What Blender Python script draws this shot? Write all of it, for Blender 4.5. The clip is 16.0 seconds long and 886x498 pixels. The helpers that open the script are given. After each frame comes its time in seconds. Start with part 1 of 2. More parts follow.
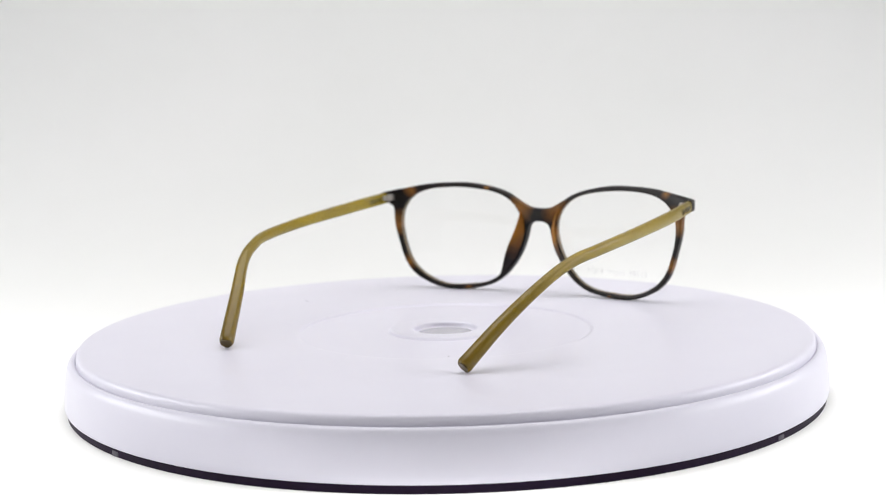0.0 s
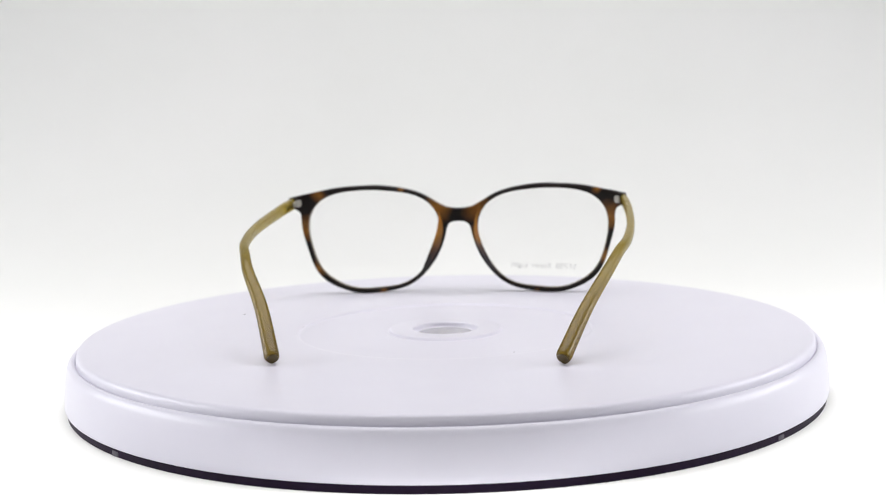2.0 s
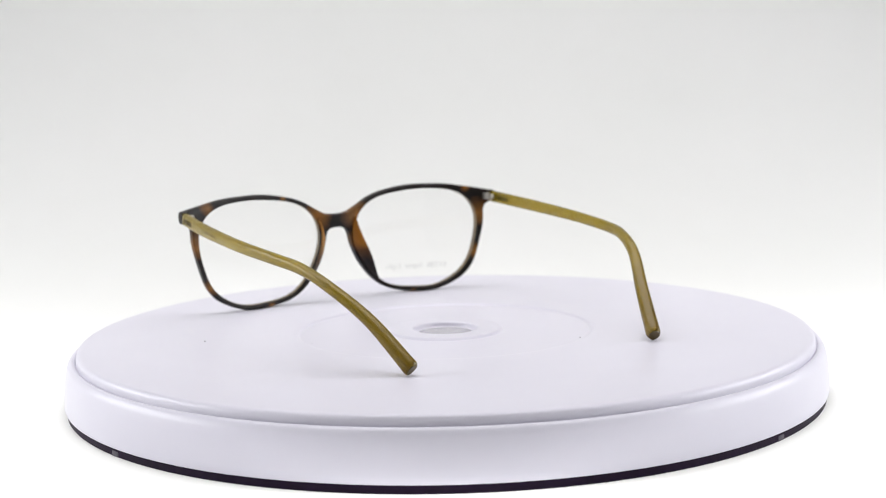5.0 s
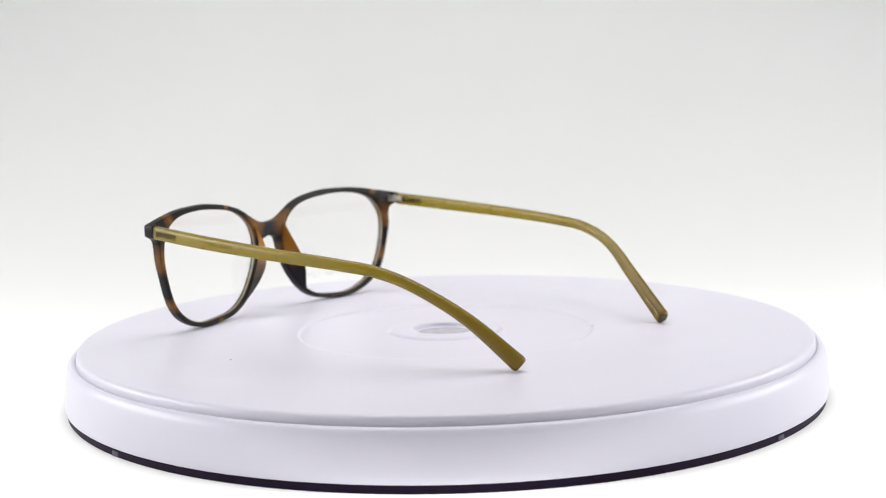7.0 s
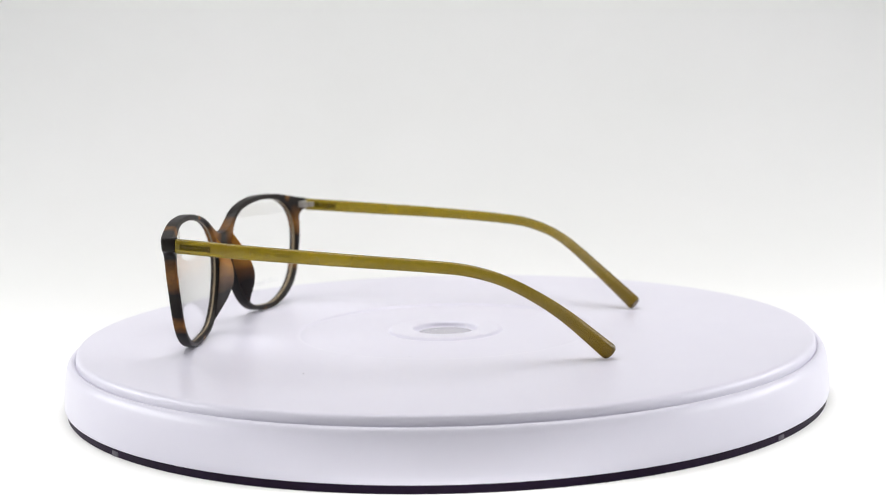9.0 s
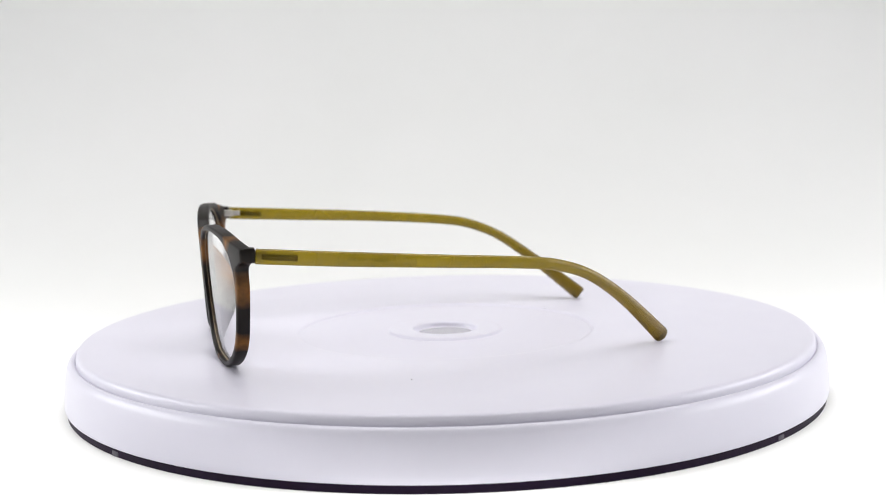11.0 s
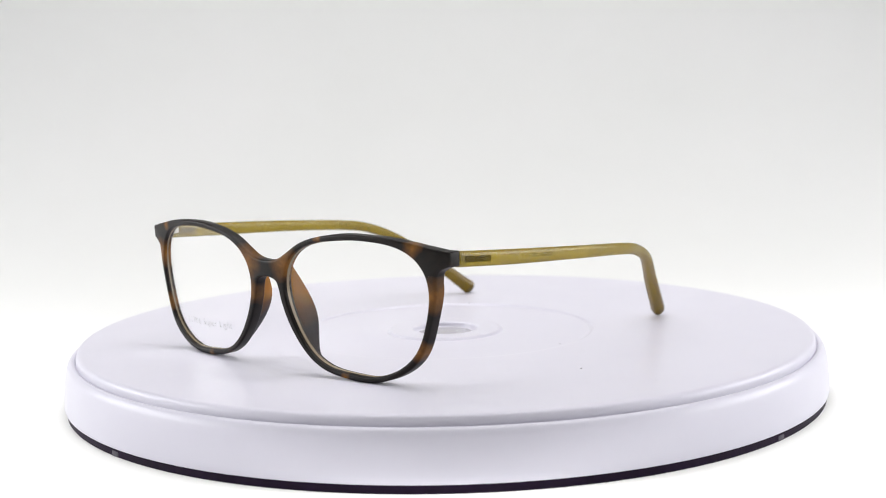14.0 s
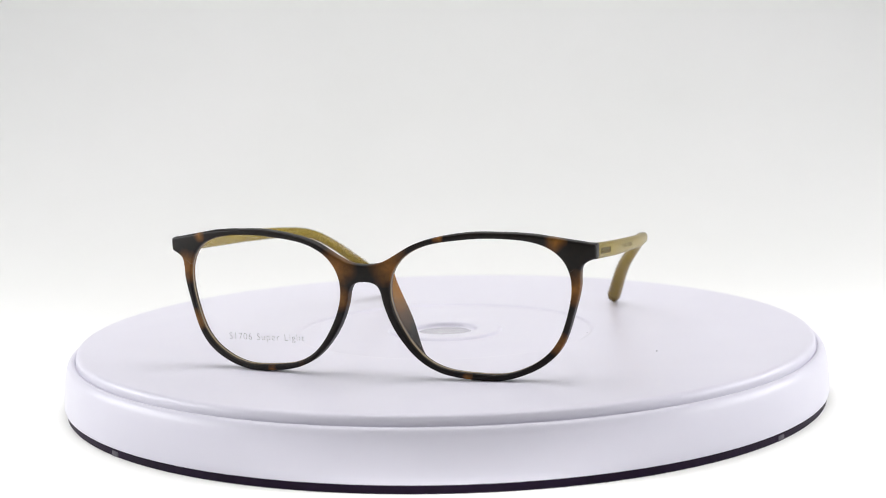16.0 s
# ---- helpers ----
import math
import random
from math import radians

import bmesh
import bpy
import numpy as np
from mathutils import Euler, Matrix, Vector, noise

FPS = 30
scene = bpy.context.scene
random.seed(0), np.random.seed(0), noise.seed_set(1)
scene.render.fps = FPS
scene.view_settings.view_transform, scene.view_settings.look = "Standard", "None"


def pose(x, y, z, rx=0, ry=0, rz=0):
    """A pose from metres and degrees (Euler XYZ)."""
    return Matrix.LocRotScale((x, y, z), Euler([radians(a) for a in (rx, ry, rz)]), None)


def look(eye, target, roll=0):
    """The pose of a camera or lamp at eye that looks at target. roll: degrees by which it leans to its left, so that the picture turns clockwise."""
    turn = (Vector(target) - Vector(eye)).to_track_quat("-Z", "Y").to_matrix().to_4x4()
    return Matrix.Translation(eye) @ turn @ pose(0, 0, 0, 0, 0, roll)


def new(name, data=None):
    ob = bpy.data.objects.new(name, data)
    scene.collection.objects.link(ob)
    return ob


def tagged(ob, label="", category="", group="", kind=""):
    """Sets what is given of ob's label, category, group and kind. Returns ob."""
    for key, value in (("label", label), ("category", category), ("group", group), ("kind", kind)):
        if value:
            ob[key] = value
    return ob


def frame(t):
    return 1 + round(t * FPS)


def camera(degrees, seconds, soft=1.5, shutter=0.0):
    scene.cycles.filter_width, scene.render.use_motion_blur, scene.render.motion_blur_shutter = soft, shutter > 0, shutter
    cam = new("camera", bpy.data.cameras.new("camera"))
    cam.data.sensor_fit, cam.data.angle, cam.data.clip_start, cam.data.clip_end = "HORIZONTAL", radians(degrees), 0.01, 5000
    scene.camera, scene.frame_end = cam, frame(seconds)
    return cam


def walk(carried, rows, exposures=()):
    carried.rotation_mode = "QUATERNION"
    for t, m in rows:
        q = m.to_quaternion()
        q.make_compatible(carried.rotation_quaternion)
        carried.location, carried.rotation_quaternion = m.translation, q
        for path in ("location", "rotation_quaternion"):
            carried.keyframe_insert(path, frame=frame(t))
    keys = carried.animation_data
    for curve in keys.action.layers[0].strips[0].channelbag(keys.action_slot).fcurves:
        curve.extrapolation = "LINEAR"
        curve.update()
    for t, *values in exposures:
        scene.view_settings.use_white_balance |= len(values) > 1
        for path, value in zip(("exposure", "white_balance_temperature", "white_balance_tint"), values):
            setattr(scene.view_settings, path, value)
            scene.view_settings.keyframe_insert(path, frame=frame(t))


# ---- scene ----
RATE = 12.013            # degrees a second, about two turns a minute
MID = 2.3                # when the wearer's side faces the camera squarely
EYE = Vector((0.0, -0.46839, 0.08707))
cam = camera(34.925, 16.0, soft=0.7)
cam.data.dof.use_dof, cam.data.dof.focus_distance, cam.data.dof.aperture_fstop = True, 0.405, 19.0
VIEW = look(EYE, EYE + Vector((-0.000317, 0.991785, -0.127913)), -1.393)
walk(cam, [(0.0, VIEW), (16.0, VIEW)])

# ---- light ----
world = bpy.data.worlds.new("studio_dark")
scene.world = world
world.use_nodes = True
world.node_tree.nodes["Background"].inputs["Color"].default_value = (0.8, 0.82, 0.85, 1)
world.node_tree.nodes["Background"].inputs["Strength"].default_value = 0.03
scene.view_settings.exposure = 0.01


def softbox_lamp(name, power, size_x, size_y, eye, target, colour):
    data = bpy.data.lights.new(name, "AREA")
    data.shape, data.size, data.size_y, data.energy, data.color = "RECTANGLE", size_x, size_y, power, colour
    ob = new(name, data)
    ob.matrix_world = look(eye, target)
    return ob


softbox_lamp("softbox_light_top", 2.92, 0.70, 0.50, (0.0, 0.08, 0.55), (0.0, 0.08, 0.0), (1.0, 0.985, 0.97))
softbox_lamp("softbox_light_left", 2.05, 0.50, 0.24, (-0.58, -0.02, 0.17), (0.0, 0.0, -0.03), (0.97, 0.98, 1.0))
softbox_lamp("softbox_light_right", 2.05, 0.50, 0.24, (0.58, -0.02, 0.17), (0.0, 0.0, -0.03), (0.97, 0.98, 1.0))
softbox_lamp("light_table_lamp", 7.25, 1.30, 0.66, (0.0, -0.30, -0.30), (0.0, -0.30, 1.0), (1.0, 0.99, 0.968))
# Unseen strip lamp, added only to brighten the platter's lower front wall.
softbox_lamp("added_rim_light", 0.10, 0.30, 0.010, (0.0, -0.132, -0.0255), (0.0, -0.132, 1.0), (1.0, 0.99, 0.98))


# ---- materials ----
def material(name):
    mat = bpy.data.materials.new(name)
    mat.use_nodes = True
    nodes, links = mat.node_tree.nodes, mat.node_tree.links
    return mat, nodes, links, nodes["Principled BSDF"]


def noise_node(nodes, links, scale, detail=4.0, rough=0.55, distortion=0.0):
    coord = nodes.new("ShaderNodeTexCoord")
    tex = nodes.new("ShaderNodeTexNoise")
    tex.inputs["Scale"].default_value, tex.inputs["Detail"].default_value = scale, detail
    tex.inputs["Roughness"].default_value, tex.inputs["Distortion"].default_value = rough, distortion
    links.new(coord.outputs["Object"], tex.inputs["Vector"])
    return tex


def ramp(nodes, links, source, stops):
    node = nodes.new("ShaderNodeValToRGB")
    el = node.color_ramp.elements
    while len(el) < len(stops):
        el.new(0.5)
    for e, (at, colour) in zip(el, stops):
        e.position, e.color = at, (*colour, 1)
    links.new(source, node.inputs["Fac"])
    return node


def bump(nodes, links, bsdf, scale, strength, distance):
    tex = noise_node(nodes, links, scale, 3.0)
    node = nodes.new("ShaderNodeBump")
    node.inputs["Strength"].default_value, node.inputs["Distance"].default_value = strength, distance
    links.new(tex.outputs["Fac"], node.inputs["Height"])
    links.new(node.outputs["Normal"], bsdf.inputs["Normal"])


def white_surface(name, low, high, rough, scale, grain, gloss=0.5):
    """White paint, paper or plastic: faint blotches, fine relief."""
    mat, nodes, links, bsdf = material(name)
    tex = noise_node(nodes, links, scale, 5.0)
    col = ramp(nodes, links, tex.outputs["Fac"], [(0.3, low), (0.7, high)])
    links.new(col.outputs["Color"], bsdf.inputs["Base Color"])
    wear = noise_node(nodes, links, scale * 3.7, 3.0)
    rr = nodes.new("ShaderNodeMapRange")
    rr.inputs["To Min"].default_value, rr.inputs["To Max"].default_value = rough * 0.85, rough * 1.15
    links.new(wear.outputs["Fac"], rr.inputs["Value"])
    links.new(rr.outputs["Result"], bsdf.inputs["Roughness"])
    bsdf.inputs["Specular IOR Level"].default_value = gloss
    if grain:
        bump(nodes, links, bsdf, grain, 0.08, 0.0003)
    return mat


PAPER = white_surface("white_sweep_paper", (0.86, 0.865, 0.855), (0.885, 0.885, 0.88), 0.7, 6.0, 900.0, 0.2)
ROOM = white_surface("dim_grey_cloth", (0.27, 0.27, 0.275), (0.32, 0.32, 0.325), 0.9, 9.0, 700.0, 0.1)
TENT = white_surface("white_tent_cloth", (0.76, 0.76, 0.76), (0.80, 0.80, 0.80), 0.9, 9.0, 700.0, 0.1)
PLASTIC = white_surface("white_satin_plastic", (0.612, 0.597, 0.680), (0.632, 0.617, 0.700), 0.33, 14.0, 0.0, 0.45)
HUB = white_surface("grey_glossy_plastic", (0.38, 0.37, 0.41), (0.46, 0.45, 0.49), 0.26, 160.0, 0.0, 0.6)


def let_light_through(mat, share):
    """Thin paper passes part of the light that falls on its back."""
    nodes, links = mat.node_tree.nodes, mat.node_tree.links
    thin = nodes.new("ShaderNodeBsdfTranslucent")
    thin.inputs["Color"].default_value = (0.88, 0.88, 0.875, 1)
    both = nodes.new("ShaderNodeMixShader")
    both.inputs["Fac"].default_value = share
    links.new(nodes["Principled BSDF"].outputs["BSDF"], both.inputs[1])
    links.new(thin.outputs["BSDF"], both.inputs[2])
    links.new(both.outputs["Shader"], nodes["Material Output"].inputs["Surface"])


let_light_through(PAPER, 0.25)


def dark_plastic():
    mat, nodes, links, bsdf = material("dark_violet_plastic")
    tex = noise_node(nodes, links, 80.0)
    col = ramp(nodes, links, tex.outputs["Fac"], [(0.3, (0.008, 0.003, 0.013)), (0.7, (0.014, 0.005, 0.022))])
    links.new(col.outputs["Color"], bsdf.inputs["Base Color"])
    bsdf.inputs["Roughness"].default_value = 0.55
    bsdf.inputs["Specular IOR Level"].default_value = 0.1
    return mat


FLECKS = ((54, 40, 1.5), (8, 32, 4.2), (8, 23, 3.0), (-8, 32.5, 4.2), (-22, 40.3, 0.9), (-54, 38.8, 2.0), (-59, 26, 3.6), (-54.5, 10.5, 2.4),
          (59, 30, 3.6), (30, 0.5, 1.15), (-29, 0.5, 1.15), (57, 14, 2.4))


def tortoise(name="tortoiseshell_acetate", through_light=0.34, rough=0.37, light_brown=(0.012, 0.006, 0.003)):
    """Tortoiseshell acetate: amber flecks in near-black brown, satin, amber lets light through."""
    mat, nodes, links, bsdf = material(name)
    blot = noise_node(nodes, links, 75.0, 2.5, 0.5, 0.5)
    mask = ramp(nodes, links, blot.outputs["Fac"], [(0.70, (0, 0, 0)), (0.90, (0.32, 0.32, 0.32))])
    # larger amber flecks: across, up and size in mm on the front
    coord = nodes.new("ShaderNodeTexCoord")
    flat = nodes.new("ShaderNodeVectorMath")
    flat.operation = "MULTIPLY"
    flat.inputs[1].default_value = (1, 0, 1)
    links.new(coord.outputs["Object"], flat.inputs[0])
    swirl = noise_node(nodes, links, 160.0, 2.0)
    shift = nodes.new("ShaderNodeVectorMath")
    shift.operation = "MULTIPLY_ADD"
    shift.inputs[1].default_value = (0.004, 0.0, 0.004)
    links.new(swirl.outputs["Color"], shift.inputs[0])
    links.new(flat.outputs["Vector"], shift.inputs[2])
    total = mask.outputs["Color"]
    for x, z, size in FLECKS:
        gap = nodes.new("ShaderNodeVectorMath")
        gap.operation = "DISTANCE"
        links.new(shift.outputs["Vector"], gap.inputs[0])
        gap.inputs[1].default_value = (x * 0.001 + 0.002, 0, z * 0.001 + 0.002)
        edge = nodes.new("ShaderNodeMapRange")
        edge.inputs["From Min"].default_value, edge.inputs["From Max"].default_value = size * 0.0016, size * 0.0000
        links.new(gap.outputs["Value"], edge.inputs["Value"])
        top = nodes.new("ShaderNodeMath")
        top.operation = "MAXIMUM"
        links.new(total, top.inputs[0])
        links.new(edge.outputs["Result"], top.inputs[1])
        total = top.outputs["Value"]
    fine = noise_node(nodes, links, 420.0, 3.0, 0.6, 0.3)
    amber = ramp(nodes, links, fine.outputs["Fac"], [(0.3, (0.20, 0.077, 0.010)), (0.7, (0.34, 0.138, 0.018))])
    brown = ramp(nodes, links, fine.outputs["Fac"], [(0.3, (0.005, 0.003, 0.002)), (0.75, light_brown)])
    mix = nodes.new("ShaderNodeMix")
    mix.data_type = "RGBA"
    links.new(total, mix.inputs["Factor"])
    links.new(brown.outputs["Color"], mix.inputs["A"])
    links.new(amber.outputs["Color"], mix.inputs["B"])
    links.new(mix.outputs["Result"], bsdf.inputs["Base Color"])
    bsdf.inputs["Roughness"].default_value = rough
    bsdf.inputs["Specular IOR Level"].default_value = 0.34
    bump(nodes, links, bsdf, 1500.0, 0.06, 0.0001)
    thin = nodes.new("ShaderNodeBsdfTranslucent")
    links.new(mix.outputs["Result"], thin.inputs["Color"])
    both = nodes.new("ShaderNodeMixShader")
    both.inputs["Fac"].default_value = through_light
    links.new(bsdf.outputs["BSDF"], both.inputs[1])
    links.new(thin.outputs["BSDF"], both.inputs[2])
    links.new(both.outputs["Shader"], nodes["Material Output"].inputs["Surface"])
    return mat


def nose_pad_acetate():
    """Amber acetate that runs smoothly into dark brown towards the lower end of the pad."""
    mat, nodes, links, bsdf = material("amber_nose_pad_acetate")
    cloud = noise_node(nodes, links, 110.0, 1.5, 0.4, 0.6)
    coord = nodes.new("ShaderNodeTexCoord")
    axes = nodes.new("ShaderNodeSeparateXYZ")
    links.new(coord.outputs["Object"], axes.inputs["Vector"])
    height = nodes.new("ShaderNodeMapRange")
    height.inputs["From Min"].default_value, height.inputs["From Max"].default_value = PAD_LOW, PAD_HIGH
    links.new(axes.outputs["Z"], height.inputs["Value"])
    blend = nodes.new("ShaderNodeMath")
    blend.operation = "MULTIPLY_ADD"
    links.new(cloud.outputs["Fac"], blend.inputs[0])
    blend.inputs[1].default_value = 0.7
    links.new(height.outputs["Result"], blend.inputs[2])
    col = ramp(nodes, links, blend.outputs["Value"], [(0.40, (0.022, 0.015, 0.013)), (0.72, (0.15, 0.066, 0.020)), (1.0, (0.46, 0.215, 0.035))])
    links.new(col.outputs["Color"], bsdf.inputs["Base Color"])
    bsdf.inputs["Roughness"].default_value = 0.38
    bsdf.inputs["Specular IOR Level"].default_value = 0.35
    bump(nodes, links, bsdf, 1500.0, 0.06, 0.0001)
    thin = nodes.new("ShaderNodeBsdfTranslucent")
    links.new(col.outputs["Color"], thin.inputs["Color"])
    both = nodes.new("ShaderNodeMixShader")
    both.inputs["Fac"].default_value = 0.5
    links.new(bsdf.outputs["BSDF"], both.inputs[1])
    links.new(thin.outputs["BSDF"], both.inputs[2])
    links.new(both.outputs["Shader"], nodes["Material Output"].inputs["Surface"])
    return mat


def olive(name, low, high, clear, through_light, rough):
    """Translucent olive plastic of the side arms: partly clear, partly milky."""
    mat, nodes, links, bsdf = material(name)
    cloud = noise_node(nodes, links, 70.0, 3.0)
    plain_col = ramp(nodes, links, cloud.outputs["Fac"], [(0.3, low), (0.7, high)])
    # browner towards the bent ends: light lost in thicker plastic, put into the colour
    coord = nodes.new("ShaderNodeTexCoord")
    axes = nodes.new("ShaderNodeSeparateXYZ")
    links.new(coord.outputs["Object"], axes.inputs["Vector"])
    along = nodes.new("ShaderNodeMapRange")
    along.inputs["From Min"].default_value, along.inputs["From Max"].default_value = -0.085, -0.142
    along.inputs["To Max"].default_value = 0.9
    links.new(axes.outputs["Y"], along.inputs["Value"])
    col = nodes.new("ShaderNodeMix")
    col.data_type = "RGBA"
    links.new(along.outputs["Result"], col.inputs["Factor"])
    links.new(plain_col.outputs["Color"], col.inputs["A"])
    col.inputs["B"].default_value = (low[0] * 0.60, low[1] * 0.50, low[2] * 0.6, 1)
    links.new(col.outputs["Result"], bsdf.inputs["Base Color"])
    bsdf.inputs["Roughness"].default_value = rough
    bsdf.inputs["Transmission Weight"].default_value = clear
    bsdf.inputs["IOR"].default_value = 1.47
    bump(nodes, links, bsdf, 1800.0, 0.03, 0.0001)
    thin = nodes.new("ShaderNodeBsdfTranslucent")
    links.new(col.outputs["Result"], thin.inputs["Color"])
    both = nodes.new("ShaderNodeMixShader")
    both.inputs["Fac"].default_value = through_light
    links.new(bsdf.outputs["BSDF"], both.inputs[1])
    links.new(thin.outputs["BSDF"], both.inputs[2])
    links.new(both.outputs["Shader"], nodes["Material Output"].inputs["Surface"])
    return mat


def clear_lens():
    mat, nodes, links, bsdf = material("clear_demo_lens")
    bsdf.inputs["Base Color"].default_value = (1.0, 1.0, 1.0, 1)
    bsdf.inputs["Transmission Weight"].default_value = 1.0
    bsdf.inputs["Roughness"].default_value = 0.0
    bsdf.inputs["IOR"].default_value = 1.28
    return mat


def steel():
    mat, nodes, links, bsdf = material("nickel_silver")
    tex = noise_node(nodes, links, 900.0)
    col = ramp(nodes, links, tex.outputs["Fac"], [(0.3, (0.38, 0.36, 0.33)), (0.7, (0.50, 0.48, 0.44))])
    links.new(col.outputs["Color"], bsdf.inputs["Base Color"])
    bsdf.inputs["Metallic"].default_value, bsdf.inputs["Roughness"].default_value = 1.0, 0.4
    return mat


def plain(name, colour, rough):
    mat, nodes, links, bsdf = material(name)
    tex = noise_node(nodes, links, 1200.0)
    col = ramp(nodes, links, tex.outputs["Fac"], [(0.3, tuple(c * 0.85 for c in colour)), (0.7, tuple(c * 1.15 for c in colour))])
    links.new(col.outputs["Color"], bsdf.inputs["Base Color"])
    bsdf.inputs["Roughness"].default_value = rough
    return mat


def film(name, colour, cover):
    """A thin print or inlay that lets part of what lies under it show."""
    mat = plain(name, colour, 0.4)
    mat.node_tree.nodes["Principled BSDF"].inputs["Alpha"].default_value = cover
    mat.node_tree.nodes["Principled BSDF"].inputs["Specular IOR Level"].default_value = 0.1
    return mat


PAD_LOW, PAD_HIGH = 0.012, 0.029
BASE_DARK = dark_plastic()
TORTOISE = tortoise()
PAD = nose_pad_acetate()
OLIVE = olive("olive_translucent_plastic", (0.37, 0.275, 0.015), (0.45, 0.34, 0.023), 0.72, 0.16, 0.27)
CORE = film("metal_core_under_olive_plastic", (0.075, 0.053, 0.010), 0.36)
PRINT_OLIVE = film("faint_printing_on_olive", (0.17, 0.115, 0.012), 0.07)
EDGE = white_surface("frosted_lens_edge", (0.17, 0.12, 0.065), (0.27, 0.20, 0.115), 0.4, 300.0, 0.0, 0.4)
LENS = clear_lens()
STEEL = steel()
INK = plain("grey_lens_print", (0.57, 0.57, 0.58), 0.5)
LIGHT_SPOT = plain("grey_light_spot", (0.075, 0.065, 0.085), 0.6)
# Same olive plastic at the cut ends; the dark colour paints in missing light.
TIP_SHADE = plain("shaded_olive_cut_end", (0.085, 0.058, 0.013), 0.35)
DUST = plain("dark_dust", (0.10, 0.09, 0.10), 0.9)


# ---- mesh helpers ----
def mesh_of(name, bm, mat, smooth=True, angle=35.0):
    bmesh.ops.recalc_face_normals(bm, faces=bm.faces)
    for f in bm.faces:
        f.smooth = smooth
    for e in bm.edges:
        if len(e.link_faces) == 2 and e.calc_face_angle(0.0) > radians(angle):
            e.smooth = False
    me = bpy.data.meshes.new(name)
    bm.to_mesh(me)
    bm.free()
    me.materials.append(mat)
    return me


def part(name, bm, mat, parent, label="", smooth=True, angle=35.0):
    """One mesh object under a thing or a part."""
    ob = new(name, mesh_of(name, bm, mat, smooth, angle))
    ob.parent = parent
    return tagged(ob, label)


def lathe(profile, steps):
    """A closed or open profile of (radius, height) turned about z."""
    bm = bmesh.new()
    rings = []
    for r, z in profile:
        if r < 1e-6:
            rings.append([bm.verts.new((0, 0, z))])
        else:
            rings.append([bm.verts.new((r * math.cos(2 * math.pi * i / steps), r * math.sin(2 * math.pi * i / steps), z)) for i in range(steps)])
    for a, b in zip(rings, rings[1:]):
        for i in range(steps):
            j = (i + 1) % steps
            quad = [a[i % len(a)], a[j % len(a)], b[j % len(b)], b[i % len(b)]]
            quad = list(dict.fromkeys(quad))
            if len(quad) > 2:
                bm.faces.new(quad)
    return bm


def rounded_box(cx, cy, cz, sx, sy, sz, r, segments=3):
    bm = bmesh.new()
    bmesh.ops.create_cube(bm, size=1.0)
    for v in bm.verts:
        v.co = Vector((cx + v.co.x * sx, cy + v.co.y * sy, cz + v.co.z * sz))
    bmesh.ops.bevel(bm, geom=list(bm.edges), offset=r, segments=segments, profile=0.5, affect="EDGES")
    return bm


def spline(points, per):
    """A Catmull-Rom curve through the points."""
    q = [Vector(p) for p in points]
    q = [2 * q[0] - q[1], *q, 2 * q[-1] - q[-2]]
    out = []
    for a, b, c, d in zip(q, q[1:], q[2:], q[3:]):
        for i in range(per):
            t = i / per
            out.append(0.5 * (2 * b + (c - a) * t + (2 * a - 5 * b + 4 * c - d) * t * t + (3 * b - a - 3 * c + d) * t ** 3))
    return out + [q[-2]]


# ---- the studio: a sweep of white paper in an unseen, added tent ----
FLOOR_Z = -0.0196


def sweep():
    """Floor and backdrop are one sheet of paper, bent up at the back."""
    start, radius, wide = 0.18, 0.51, 0.80
    line = [(-0.85, 0.0), (-0.4, 0.0), (0.0, 0.0), (start, 0.0)]
    line += [(start + radius * math.sin(radians(a)), radius * (1 - math.cos(radians(a)))) for a in range(3, 91, 3)]
    line.append((start + radius, 0.85))
    bm = bmesh.new()
    top = [[bm.verts.new((x, y, FLOOR_Z + z)) for y, z in line] for x in (-wide, 0, wide)]
    for a, b in zip(top, top[1:]):
        for i in range(len(line) - 1):
            bm.faces.new((a[i], a[i + 1], b[i + 1], b[i]))
    ob = new("backdrop", mesh_of("backdrop", bm, PAPER))
    tagged(ob, "seamless white paper sweep, lit from beneath, under and behind the turntable", "backdrop", kind="structure")


def tent_wall(name, cx, cy, cz, sx, sy, sz, label, mat=TENT):
    ob = new(name, mesh_of(name, rounded_box(cx, cy, cz, sx, sy, sz, 0.002, 1), mat, False))
    tagged(ob, label, "wall", kind="structure")


sweep()
# Sides, front and roof stay out of view, added to bounce light.
tent_wall("wall_west", -0.82, 0.0, 0.40, 0.02, 1.70, 0.90, "plain white cloth side of an unseen tent, added to bounce light")
tent_wall("wall_east", 0.82, 0.0, 0.40, 0.02, 1.70, 0.90, "plain white cloth side of an unseen tent, added to bounce light")
tent_wall("wall_south", 0.0, -0.87, 0.40, 1.66, 0.02, 0.90, "grey cloth closing the unseen tent front, added to set reflections", ROOM)
tent_wall("ceiling", 0.0, 0.0, 0.86, 1.70, 1.80, 0.02, "plain white cloth roof of an unseen tent, added to bounce light")

# ---- turntable ----
turntable = tagged(new("turntable"), "round white plastic turntable with a stepped rim on a dark base", "turntable")
turntable.location = (0, 0, FLOOR_Z)


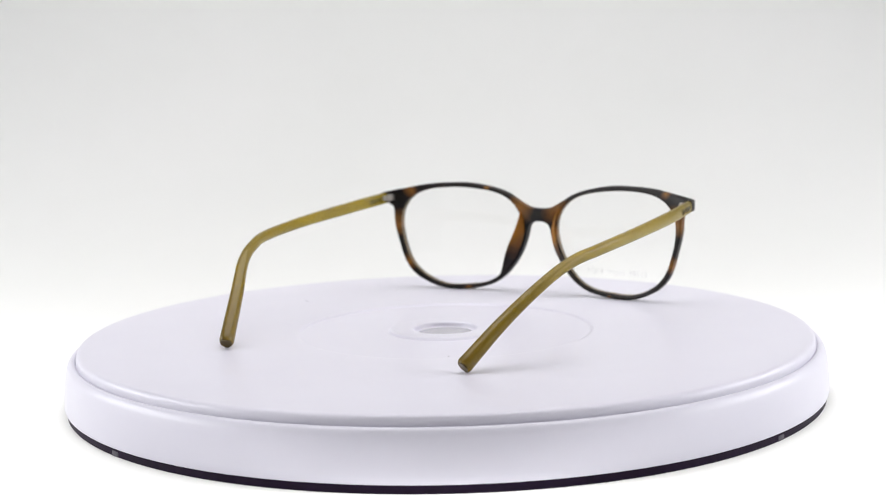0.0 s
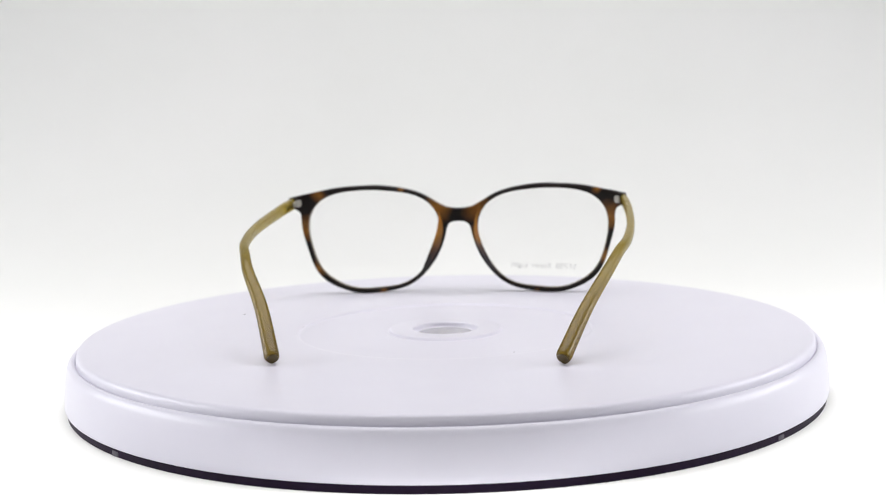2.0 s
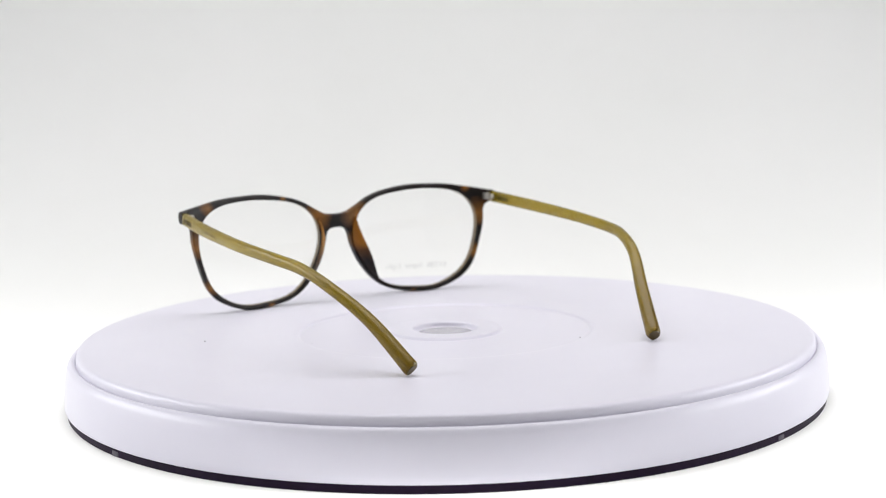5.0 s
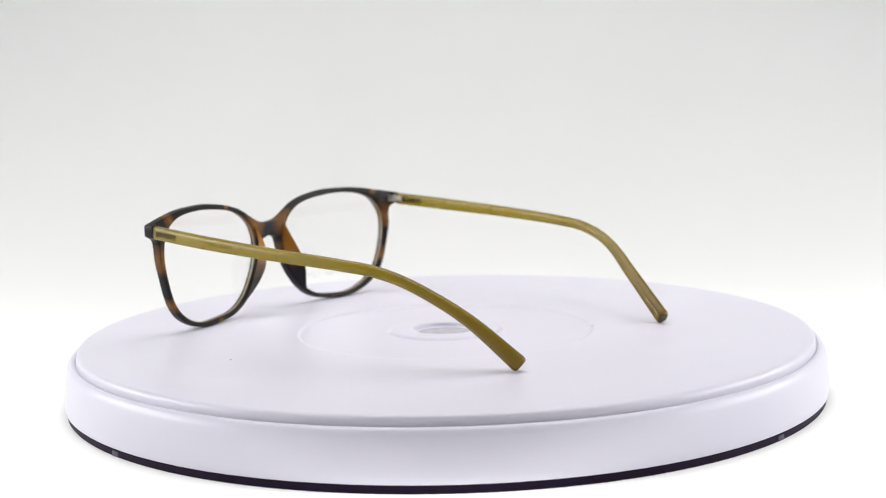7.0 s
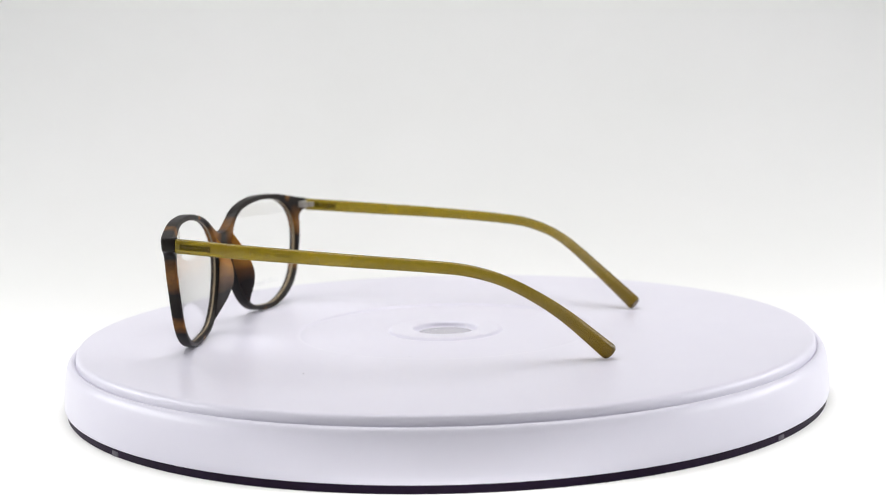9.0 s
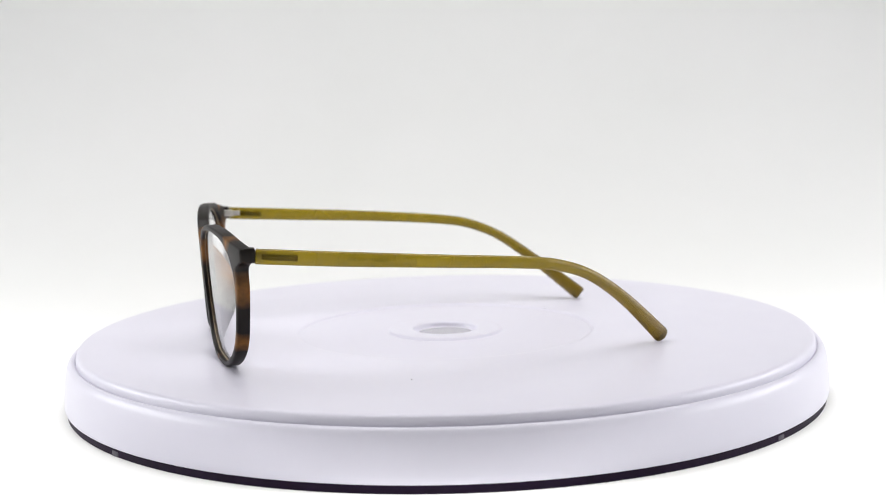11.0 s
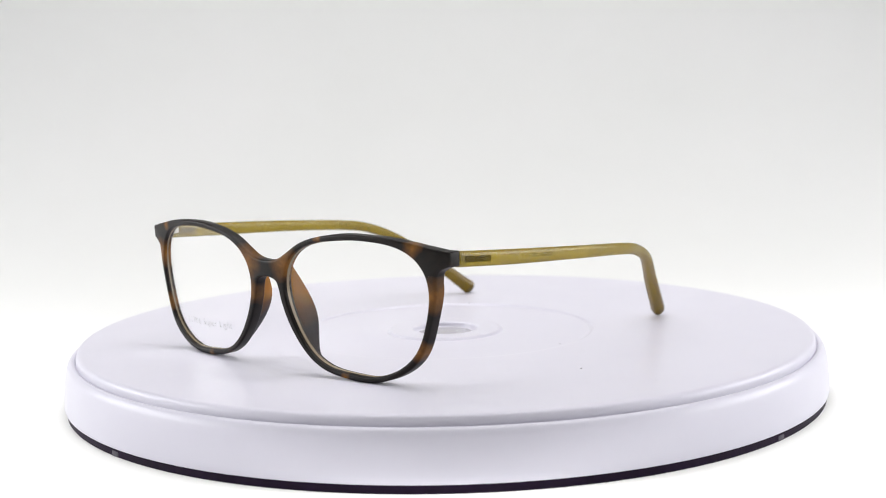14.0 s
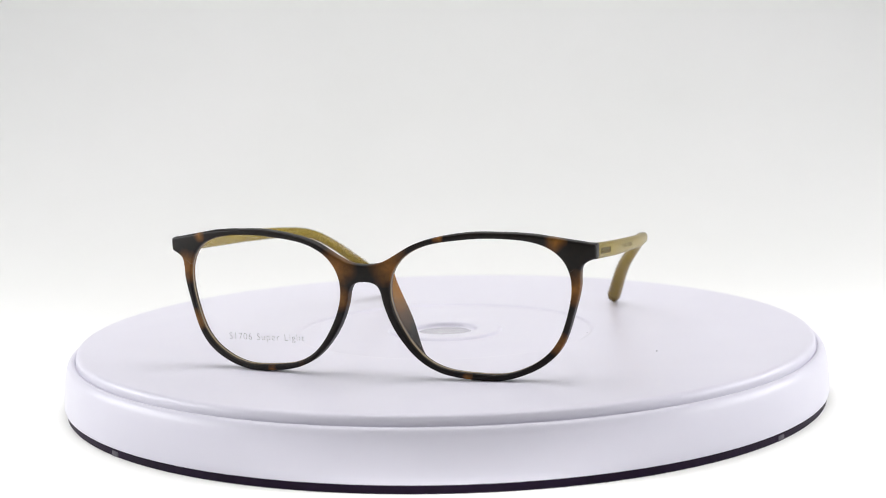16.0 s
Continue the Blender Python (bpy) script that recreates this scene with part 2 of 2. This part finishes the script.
def build_turntable():
    mm = 0.001
    up = -FLOOR_Z
    profile = [(16.0, -0.95), (20, -0.92), (40, -0.90), (48.5, -0.88), (48.9, -0.85), (49.15, -0.74), (49.45, -0.48), (50.0, -0.34), (51.5, -0.24), (54, -0.17), (60, -0.08), (68, -0.02), (80, 0), (100, 0), (119.2, 0),
               (119.7, -0.04), (120.15, -0.18), (120.55, -0.45), (120.82, -0.85), (120.98, -1.4), (121.05, -2.2), (121.1, -3.0), (121.2, -3.2), (121.5, -3.2), (121.62, -2.95),
               (121.8, -2.85), (122.3, -2.8), (122.9, -3.0), (123.45, -3.5), (123.9, -4.3), (124.2, -5.3), (124.5, -7.0), (124.8, -9.4), (125.05, -12.0), (125.25, -14.6), (125.35, -16.6), (125.25, -16.9), (125.0, -17.05), (110, -17.05)]
    platter = part("platter", lathe([(r * mm, z * mm + up) for r, z in profile], 256), PLASTIC, turntable, "white satin plastic platter with a stepped, rounded rim", angle=50)
    cap = [(20.4, -1.2), (19.5, -0.96), (19.2, -0.85), (19.0, -0.34), (18.6, -0.16), (17.6, -0.10), (12.0, -0.10), (11.1, -0.15), (10.75, -0.32), (10.6, -0.9), (10.5, -1.4), (10.2, -1.62), (8.6, -1.66)]
    part("hub", lathe([(r * mm, z * mm + up) for r, z in cap], 96), PLASTIC, platter, "low raised ring in the middle of the platter", angle=60)
    disc = [(9.3, -1.9), (9.0, -1.58), (8.6, -1.50), (4.0, -1.50), (0, -1.50)]
    part("centre_disc", lathe([(r * mm, z * mm + up) for r, z in disc], 64), HUB, platter, "glossy grey disc sunk in the ring", angle=60)
    base_piece = [(0, 0.0), (124.3, 0.0), (124.6, 0.25), (124.6, 2.46), (0, 2.48)]
    base = part("base", lathe([(r * mm, z * mm) for r, z in base_piece], 192), BASE_DARK, turntable, "dark violet base in the narrow gap under the platter")
    # Two small paler blocks, added to imitate light spots on the dark base.
    for a in (-138.8, -41.2):
        bm = rounded_box(0, 0, 0, 0.0015, 0.0034, 0.0016, 0.0003, 2)
        bmesh.ops.transform(bm, matrix=pose(0, 0, 0, 0, 0, a) @ pose(0.1241, 0, 0.0009), verts=list(bm.verts))
        part("base_piece", bm, LIGHT_SPOT, base, "small grey block imitating a light spot on the base")
    return platter


platter = build_turntable()

# ---- eyeglasses ----
# Lens outlines about a point 35.7 mm from the middle and 19.5 mm up, as sums of a few waves, in mm.
LENS_X, LENS_Z = 35.7, 19.5
OUTER = (24.3, -2.09, 2.81, 2.95, 0.35, -1.02, 1.43, -0.64, -0.17, -0.26, 0.21, -0.28, -0.26)
INNER = (22.31, -2.23, 2.57, 2.74, 0.07, -0.78, 1.17, -0.55, -0.22, 0.02, 0.21, -0.25, -0.2)
DEPTH = 3.8
BOW, WRAP, LEAN = 0.001661, 1.19e-7, 0.0541


def wave(c, a):
    return c[0] + sum(c[2 * n - 1] * math.cos(n * a) + c[2 * n] * math.sin(n * a) for n in range(1, 7))


def front_y(x, z):
    """The front face: bowed across, leaning a little forward at the top."""
    return -BOW * x * x - WRAP * x ** 4 + LEAN * (z - 20.0)


def outer_line():
    """The outer edge of one half, from above the hinge over the bridge and round underneath."""
    def arc(a, b, n):
        return [Vector((LENS_X + wave(OUTER, radians(t)) * math.cos(radians(t)), LENS_Z + wave(OUTER, radians(t)) * math.sin(radians(t)))) for t in np.linspace(a, b, n)]
    top = arc(72, 143, 40)
    to_bridge = spline([top[-1], (9.9, 35.9), (7.3, 34.4), (5.0, 33.3), (2.6, 32.8), (0.0, 32.6)], 6)[1:]
    middle = [Vector((0.0, z)) for z in (31.6, 30.6, 29.6, 28.6, 27.7)]
    low = arc(190, 378, 96)
    from_bridge = spline([(0.0, 27.7), (1.6, 27.6), (2.9, 27.2), (4.0, 26.4), (4.8, 24.6), (5.5, 21.4), (6.8, 17.6), low[0]], 5)[1:-1]
    corner = spline([low[-1], (60.5, 30.2), (60.8, 32.0), (61.6, 33.1), (63.0, 33.9), (64.3, 34.4)], 4)[1:]
    corner += spline([(64.7, 34.7), (64.8, 36.5), (64.7, 38.0)], 3)
    corner += spline([(64.3, 38.4), (60.8, 39.1), (56.8, 39.85), (52.5, 40.65), (48.0, 41.4), top[0]], 4)[:-1]
    return top + to_bridge + middle + from_bridge + low + corner


def front_mesh():
    """The whole front: rims, bridge and lugs with rounded edges."""
    bm = bmesh.new()
    line = outer_line()
    n = len(line)
    angles = []
    for p in line:
        a = math.atan2(p.y - LENS_Z, p.x - LENS_X)
        angles.append(a)
    rows = []
    for i, p in enumerate(line):
        a = angles[i]
        r = wave(INNER, a)
        q = Vector((LENS_X + r * math.cos(a), LENS_Z + r * math.sin(a)))
        gap = max((q - p).length, 0.3)
        way = (q - p) / gap
        on_middle = abs(p.x) < 1e-6 and 27.8 < p.y < 32.5
        b = 0.0 if on_middle else min(0.65, gap * 0.35)
        c = min(0.55, gap * 0.3)
        before, after = line[i - 1], line[(i + 1) % n]
        if abs(p.x) < 1e-6:
            inward = Vector((0.0, -1.0 if p.y > 30 else 1.0))
        else:
            t = (after - before).normalized()
            inward = Vector((-t.y, t.x))
        prof = []
        for k in range(5):
            t = radians(22.5 * k)
            prof.append((p + inward * b * (1 - math.cos(t)), b * (1 - math.sin(t))))
        for k in range(4):
            t = radians(30 * k)
            prof.append((q - way * (c - c * math.sin(t)), c * (1 - math.cos(t))))
        prof.append((q + way * 0.02, DEPTH * 0.5))
        back = [(w, DEPTH - v) for w, v in prof[:-1]]
        ring = []
        for w, v in prof + back[::-1]:
            ring.append(bm.verts.new((w.x, front_y(w.x, w.y) - v, w.y)))
        rows.append(ring)
    for i in range(n):
        a, b = rows[i], rows[(i + 1) % n]
        for j in range(len(a)):
            k = (j + 1) % len(a)
            bm.faces.new((a[j], b[j], b[k], a[k]))
    inside = [f for f in bm.faces if all(abs(v.co.x) < 1e-4 for v in f.verts)]
    bmesh.ops.delete(bm, geom=inside, context="FACES")
    for v in bm.verts:
        v.co.x = max(v.co.x, 0.0)
    other = bmesh.ops.duplicate(bm, geom=list(bm.verts) + list(bm.edges) + list(bm.faces))["geom"]
    for v in other:
        if isinstance(v, bmesh.types.BMVert):
            v.co.x = -v.co.x
    bmesh.ops.remove_doubles(bm, verts=list(bm.verts), dist=0.02)
    bmesh.ops.scale(bm, vec=(0.001, 0.001, 0.001), verts=list(bm.verts))
    return bm


def lens_mesh(side):
    """A thin bowed shell that fills one rim."""
    bm = bmesh.new()
    rings, steps, layers = 10, 96, []
    for depth in (1.3, 2.5):
        grid = []
        for k in range(rings + 1):
            f = k / rings
            ring = []
            for i in range(steps if k else 1):
                a = 2 * math.pi * i / steps
                r = (wave(INNER, a) - 0.04) * f
                x, z = LENS_X + r * math.cos(a), LENS_Z + r * math.sin(a)
                ring.append(bm.verts.new((side * x * 0.001, (front_y(x, z) - depth) * 0.001, z * 0.001)))
            grid.append(ring)
        for a, b in zip(grid, grid[1:]):
            for i in range(steps):
                j = (i + 1) % steps
                bm.faces.new(list(dict.fromkeys([a[i % len(a)], a[j % len(a)], b[j], b[i]])))
        layers.append(grid[-1])
    for i in range(steps):
        j = (i + 1) % steps
        bm.faces.new((layers[0][i], layers[0][j], layers[1][j], layers[1][i]))
    return bm


def bevel_mesh(side):
    """The ground edge of a lens, a thin band just inside its rim."""
    bm = bmesh.new()
    rows = []
    for i in range(120):
        a = 2 * math.pi * i / 120
        row = []
        for inset, depth in ((0.11, 1.25), (0.11, 2.6), (-0.2, 2.6), (-0.2, 1.25)):
            r = wave(INNER, a) - inset
            x, z = LENS_X + r * math.cos(a), LENS_Z + r * math.sin(a)
            row.append(bm.verts.new((side * x * 0.001, (front_y(x, z) - depth) * 0.001, z * 0.001)))
        rows.append(row)
    for a, b in zip(rows, rows[1:] + rows[:1]):
        for i in range(4):
            j = (i + 1) % 4
            bm.faces.new((a[i], a[j], b[j], b[i]))
    return bm


def nose_pad_mesh(side):
    """A fin moulded to the nose side of the rim, swept back and outwards."""
    bm = bmesh.new()
    n, m = 26, 8
    shells = []
    for layer in (0, 1):
        grid = []
        for i in range(n + 1):
            f = i / n
            a = radians(157 + 61 * f)
            swell = math.sin(math.pi * f ** 0.78) ** 1.25
            reach = 0.2 + 5.6 * swell
            row = []
            for k in range(m + 1):
                g = k / m
                thick = (1.0 - 0.75 * g ** 3) * (0.25 + 0.75 * swell)
                r = (wave(INNER, a) + wave(OUTER, a)) * 0.5
                r += (0.55 if layer else -0.55) * thick - 2.3 * swell * g ** 1.4
                x, z = LENS_X + r * math.cos(a), LENS_Z + r * math.sin(a)
                y = front_y(x, z) - DEPTH + 1.2 - (reach + 1.2) * g
                row.append(bm.verts.new((side * x * 0.001, y * 0.001, z * 0.001)))
            grid.append(row)
        for i in range(n):
            for k in range(m):
                bm.faces.new((grid[i][k], grid[i + 1][k], grid[i + 1][k + 1], grid[i][k + 1]))
        shells.append(grid)
    a, b = shells
    rim = [(i, 0) for i in range(n)] + [(n, k) for k in range(m)] + [(i, m) for i in range(n, 0, -1)] + [(0, k) for k in range(m, 0, -1)]
    for (i, k), (p, q) in zip(rim, rim[1:] + rim[:1]):
        bm.faces.new((a[i][k], a[p][q], b[p][q], b[i][k]))
    return bm


# Middle line of each side arm: across, back and up in mm.
ARM_LEFT = ((-63.5, -12.5, 36.0), (-65.0, -35.0, 34.3), (-65.3, -65.0, 32.2), (-62.9, -90.0, 30.2), (-59.8, -102.0, 28.3), (-56.1, -113.0, 24.0), (-49.2, -126.0, 14.8), (-42.95, -140.0, 1.7))
ARM_RIGHT = ((63.8, -12.5, 36.0), (65.1, -35.0, 34.4), (65.2, -65.0, 32.4), (63.5, -90.0, 30.3), (60.8, -102.0, 28.3), (57.0, -113.0, 23.5), (50.2, -126.0, 13.7), (43.65, -140.3, 1.7))
ARM_HEIGHT = (4.4, 4.3, 3.85, 3.6, 3.5, 3.4, 3.9, 5.2)
ARM_WIDTH = (2.4, 2.6, 2.7, 2.9, 3.2, 3.6, 4.2, 4.6)


def arm_frames(path, side):
    """Points of the middle line with their outward and upward directions, height and width."""
    line = spline(path, 8)
    size = spline([(h, w) for h, w in zip(ARM_HEIGHT, ARM_WIDTH)], 8)
    out = []
    for i, p in enumerate(line):
        t = (line[min(i + 1, len(line) - 1)] - line[max(i - 1, 0)]).normalized()
        outward = Vector((-t.y, t.x, 0)).normalized()
        if outward.x * side < 0:
            outward = -outward
        upward = outward.cross(t).normalized()
        if upward.z < 0:
            upward = -upward
        out.append((p, t, outward, upward, size[i].x, size[i].y))
    return out


def arm_section(p, outward, upward, h, w, shrink, f):
    """The cross-section of an arm: a rounded bar that turns into a wedge, narrow below, towards its end (f = 1)."""
    e = 0.60 + 0.22 * f ** 1.5
    pinch = 0.10 + 0.32 * min(1.0, max(0.0, (f - 0.25) / 0.45)) + 0.14 * max(0.0, (f - 0.8) / 0.2)
    loop = []
    for i in range(28):
        a = 2 * math.pi * i / 28
        c, s = math.cos(a), math.sin(a)
        v = math.copysign(abs(s) ** e, s)
        u = math.copysign(abs(c) ** e, c) * (1.0 - pinch * max(0.0, -v - 0.35) / 0.65)
        loop.append(p + outward * u * (w * 0.5 - shrink) + upward * v * (h * 0.5 - shrink))
    return loop


def arm_mesh(path, side):
    bm = bmesh.new()
    rings = []
    frames = arm_frames(path, side)
    last = len(frames) - 1

    def ring(p, outward, upward, h, w, shrink, f):
        return [bm.verts.new(q * 0.001) for q in arm_section(p, outward, upward, h, w, shrink, f)]
    for i, (p, t, outward, upward, h, w) in enumerate(frames):
        f = i / last
        if i == 0:
            rings.append(ring(p, outward, upward, h, w, 0.25, f))
            rings.append(ring(p + t * 0.2, outward, upward, h, w, 0.0, f))
        elif i == last:
            rings.append(ring(p - t * 1.4, outward, upward, h, w, 0.0, f))
            rings.append(ring(p - t * 0.7, outward, upward, h, w, 0.12, f))
            rings.append(ring(p - t * 0.25, outward, upward, h, w, 0.35, f))
            rings.append(ring(p, outward, upward, h, w, 0.75, f))
        else:
            rings.append(ring(p, outward, upward, h, w, 0.0, f))
    for a, b in zip(rings, rings[1:]):
        for i in range(28):
            j = (i + 1) % 28
            bm.faces.new((a[i], a[j], b[j], b[i]))
    bm.faces.new(rings[0])
    bm.faces.new(rings[-1])
    return bm


def arm_end(path, side):
    """The cut end of an arm, a thin dished face that carries the painted shade."""
    bm = bmesh.new()
    p, t, outward, upward, h, w = arm_frames(path, side)[-1]
    loops = []
    for step, shrink in ((-0.3, 0.50), (0.04, 0.62), (0.08, 0.85), (0.03, 1.30)):
        loop = [bm.verts.new((q + t * step) * 0.001) for q in arm_section(p, outward, upward, h, w, shrink, 1.0)]
        loops.append(loop)
    for a, b in zip(loops, loops[1:]):
        for i in range(28):
            j = (i + 1) % 28
            bm.faces.new((a[i], a[j], b[j], b[i]))
    bm.faces.new(loops[0])
    bm.faces.new(loops[-1])
    return bm


def arm_plate(path, side, begin, end, half_height, face, lift, shift=0.0):
    """A thin plate on the outer (1) or inner (-1) face of an arm, between two distances behind the front."""
    bm = bmesh.new()
    frames = arm_frames(path, side)
    ys = [f[0].y for f in frames]
    rows = []
    for y in np.linspace(-begin, -end, 7):
        k = max(i for i in range(len(ys) - 1) if ys[i] >= y - 1e-9)
        f = (ys[k] - y) / (ys[k] - ys[k + 1])
        p = frames[k][0].lerp(frames[k + 1][0], f)
        w = frames[k][5] * (1 - f) + frames[k + 1][5] * f
        outward, upward = frames[k][2] * face, frames[k][3]
        row = []
        for v, d in ((-1, 0.005), (-1, lift), (1, lift), (1, 0.005)):
            row.append(bm.verts.new((p + outward * (w * 0.5 + d) + upward * (v * half_height + shift)) * 0.001))
        rows.append(row)
    for a, b in zip(rows, rows[1:]):
        for i in range(4):
            j = (i + 1) % 4
            bm.faces.new((a[i], a[j], b[j], b[i]))
    bm.faces.new(rows[0])
    bm.faces.new(rows[-1])
    return bm


def barrel(cx, cy, cz, r, h):
    bm = lathe([(0, -h / 2), (r * 0.85, -h / 2), (r, -h / 2 + r * 0.15), (r, h / 2 - r * 0.15), (r * 0.85, h / 2), (0, h / 2)], 20)
    for v in bm.verts:
        v.co += Vector((cx, cy, cz))
    return bm


def lens_print(parent):
    """The lettering printed on the demo lens, laid on its bowed front."""
    curve = bpy.data.curves.new("lettering", "FONT")
    curve.body, curve.size, curve.resolution_u = "S1706 Super Light", 1.0, 3
    curve.offset, curve.space_character, curve.space_word = -0.012, 1.08, 1.25
    temp = new("lettering_source", curve)
    bpy.context.view_layer.update()
    me = bpy.data.meshes.new_from_object(temp.evaluated_get(bpy.context.evaluated_depsgraph_get()))
    bpy.data.objects.remove(temp)
    bm = bmesh.new()
    bm.from_mesh(me)
    bmesh.ops.triangulate(bm, faces=list(bm.faces))
    xs = [v.co.x for v in bm.verts]
    ys = [v.co.y for v in bm.verts]
    wide, high = max(xs) - min(xs), 0.72
    for v in bm.verts:
        f = (v.co.x - min(xs)) / wide
        x = 45.6 - f * 25.6
        z = 8.7 + 0.9 * f + v.co.y / high * 2.1
        v.co = Vector((x, front_y(x, z) - 1.26, z)) * 0.001
    return part("lettering", bm, INK, parent, "pale grey printed lettering", smooth=False)


def build_eyeglasses():
    glasses = tagged(new("eyeglasses"), "tortoiseshell eyeglasses with olive arms standing open on a white turntable", "eyeglasses")
    front = part("front_frame", front_mesh(), TORTOISE, glasses, "tortoiseshell rims and bridge, amber flecks in dark brown", angle=40)
    for side, path in ((-1, ARM_LEFT), (1, ARM_RIGHT)):
        mm = 0.001
        part("nose_pad", nose_pad_mesh(side), PAD, front, "moulded tortoiseshell nose pad", angle=60)
        part("lug", rounded_box(side * 63.2 * mm, -10.75 * mm, 36.35 * mm, 3.1 * mm, 3.3 * mm, 4.3 * mm, 0.45 * mm), TORTOISE, front, "dark tortoiseshell end piece that carries the hinge")
        lens = part("lens", lens_mesh(side), LENS, glasses, "clear demo lens", angle=60)
        lens.visible_shadow = False
        part("lens_bevel", bevel_mesh(side), EDGE, lens, "pale frosted edge of the lens")
        if side > 0:
            lens_print(lens)
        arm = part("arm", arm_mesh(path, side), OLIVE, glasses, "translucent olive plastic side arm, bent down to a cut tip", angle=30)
        part("arm_tip", arm_end(path, side), TIP_SHADE, arm, "cut end of the olive arm, coloured dark for lack of light")
        part("core_plate", arm_plate(path, side, 14.2, 24.2, 0.85, 1, 0.03), CORE, arm, "dark metal core showing through the plastic")
        part("core_plate", arm_plate(path, side, 14.2, 24.2, 0.85, -1, 0.03), CORE, arm, "dark metal core showing through the plastic")
        if side < 0:
            for a, b in ((36.5, 37.2), (38.0, 38.9), (39.4, 40.4), (40.9, 43.0), (44.6, 50.0)):
                part("print_bar", arm_plate(path, side, a, b, 0.55, 1, 0.02, 0.2), PRINT_OLIVE, arm, "faint worn printing")
        hinge = part("hinge", rounded_box(side * 61.0 * mm, -10.7 * mm, 36.2 * mm, 1.5 * mm, 4.0 * mm, 2.3 * mm, 0.3 * mm), STEEL, glasses, "small nickel hinge inside the corner")
        for z in (35.35, 36.2, 37.05):
            part("barrel", barrel(side * 61.4 * mm, -12.9 * mm, z * mm, 0.8 * mm, 0.8 * mm), STEEL, hinge)
        part("hinge_leaf", rounded_box(side * 61.9 * mm, -14.6 * mm, 36.1 * mm, 0.8 * mm, 3.2 * mm, 1.8 * mm, 0.2 * mm), STEEL, hinge)
    return glasses


glasses = build_eyeglasses()


# ---- specks ----
def speck(name, x, y, size, seed):
    """A crumb of dust with its origin on the turning axis."""
    rng = random.Random(seed)
    bm = bmesh.new()
    bmesh.ops.create_icosphere(bm, subdivisions=1, radius=1.0)
    for v in bm.verts:
        k = 0.7 + 0.6 * rng.random()
        v.co = Vector((x + v.co.x * size * k, y + v.co.y * size * 0.7 * k, max(v.co.z, -0.6) * size * 0.5 * k + size * 0.3))
    ob = new(name, mesh_of(name, bm, DUST, False))
    return tagged(ob, "tiny dark crumb of dust on the white platter", "dust", "dust on the platter")


specks = [speck("dust_speck", -0.0746, 0.0295, 0.00029, 1), speck("dust_speck", 0.0235, -0.0433, 0.00025, 2), speck("dust_speck", -0.0490, 0.0030, 0.00016, 3)]


# ---- what moves ----
def motions():
    times = [i * 0.25 for i in range(65)]
    turn = [RATE * (t - MID) for t in times]
    walk(platter, [(t, pose(0, 0, 0, 0, 0, a)) for t, a in zip(times, turn)])
    stand = pose(0.0014, 0.0799, -0.00005, 0, 0, -2.83)
    walk(glasses, [(t, pose(0, 0, 0, 0, 0, a) @ stand) for t, a in zip(times, turn)])
    for ob in specks:
        walk(ob, [(t, pose(0, 0, 0, 0, 0, a)) for t, a in zip(times, turn)])


motions()
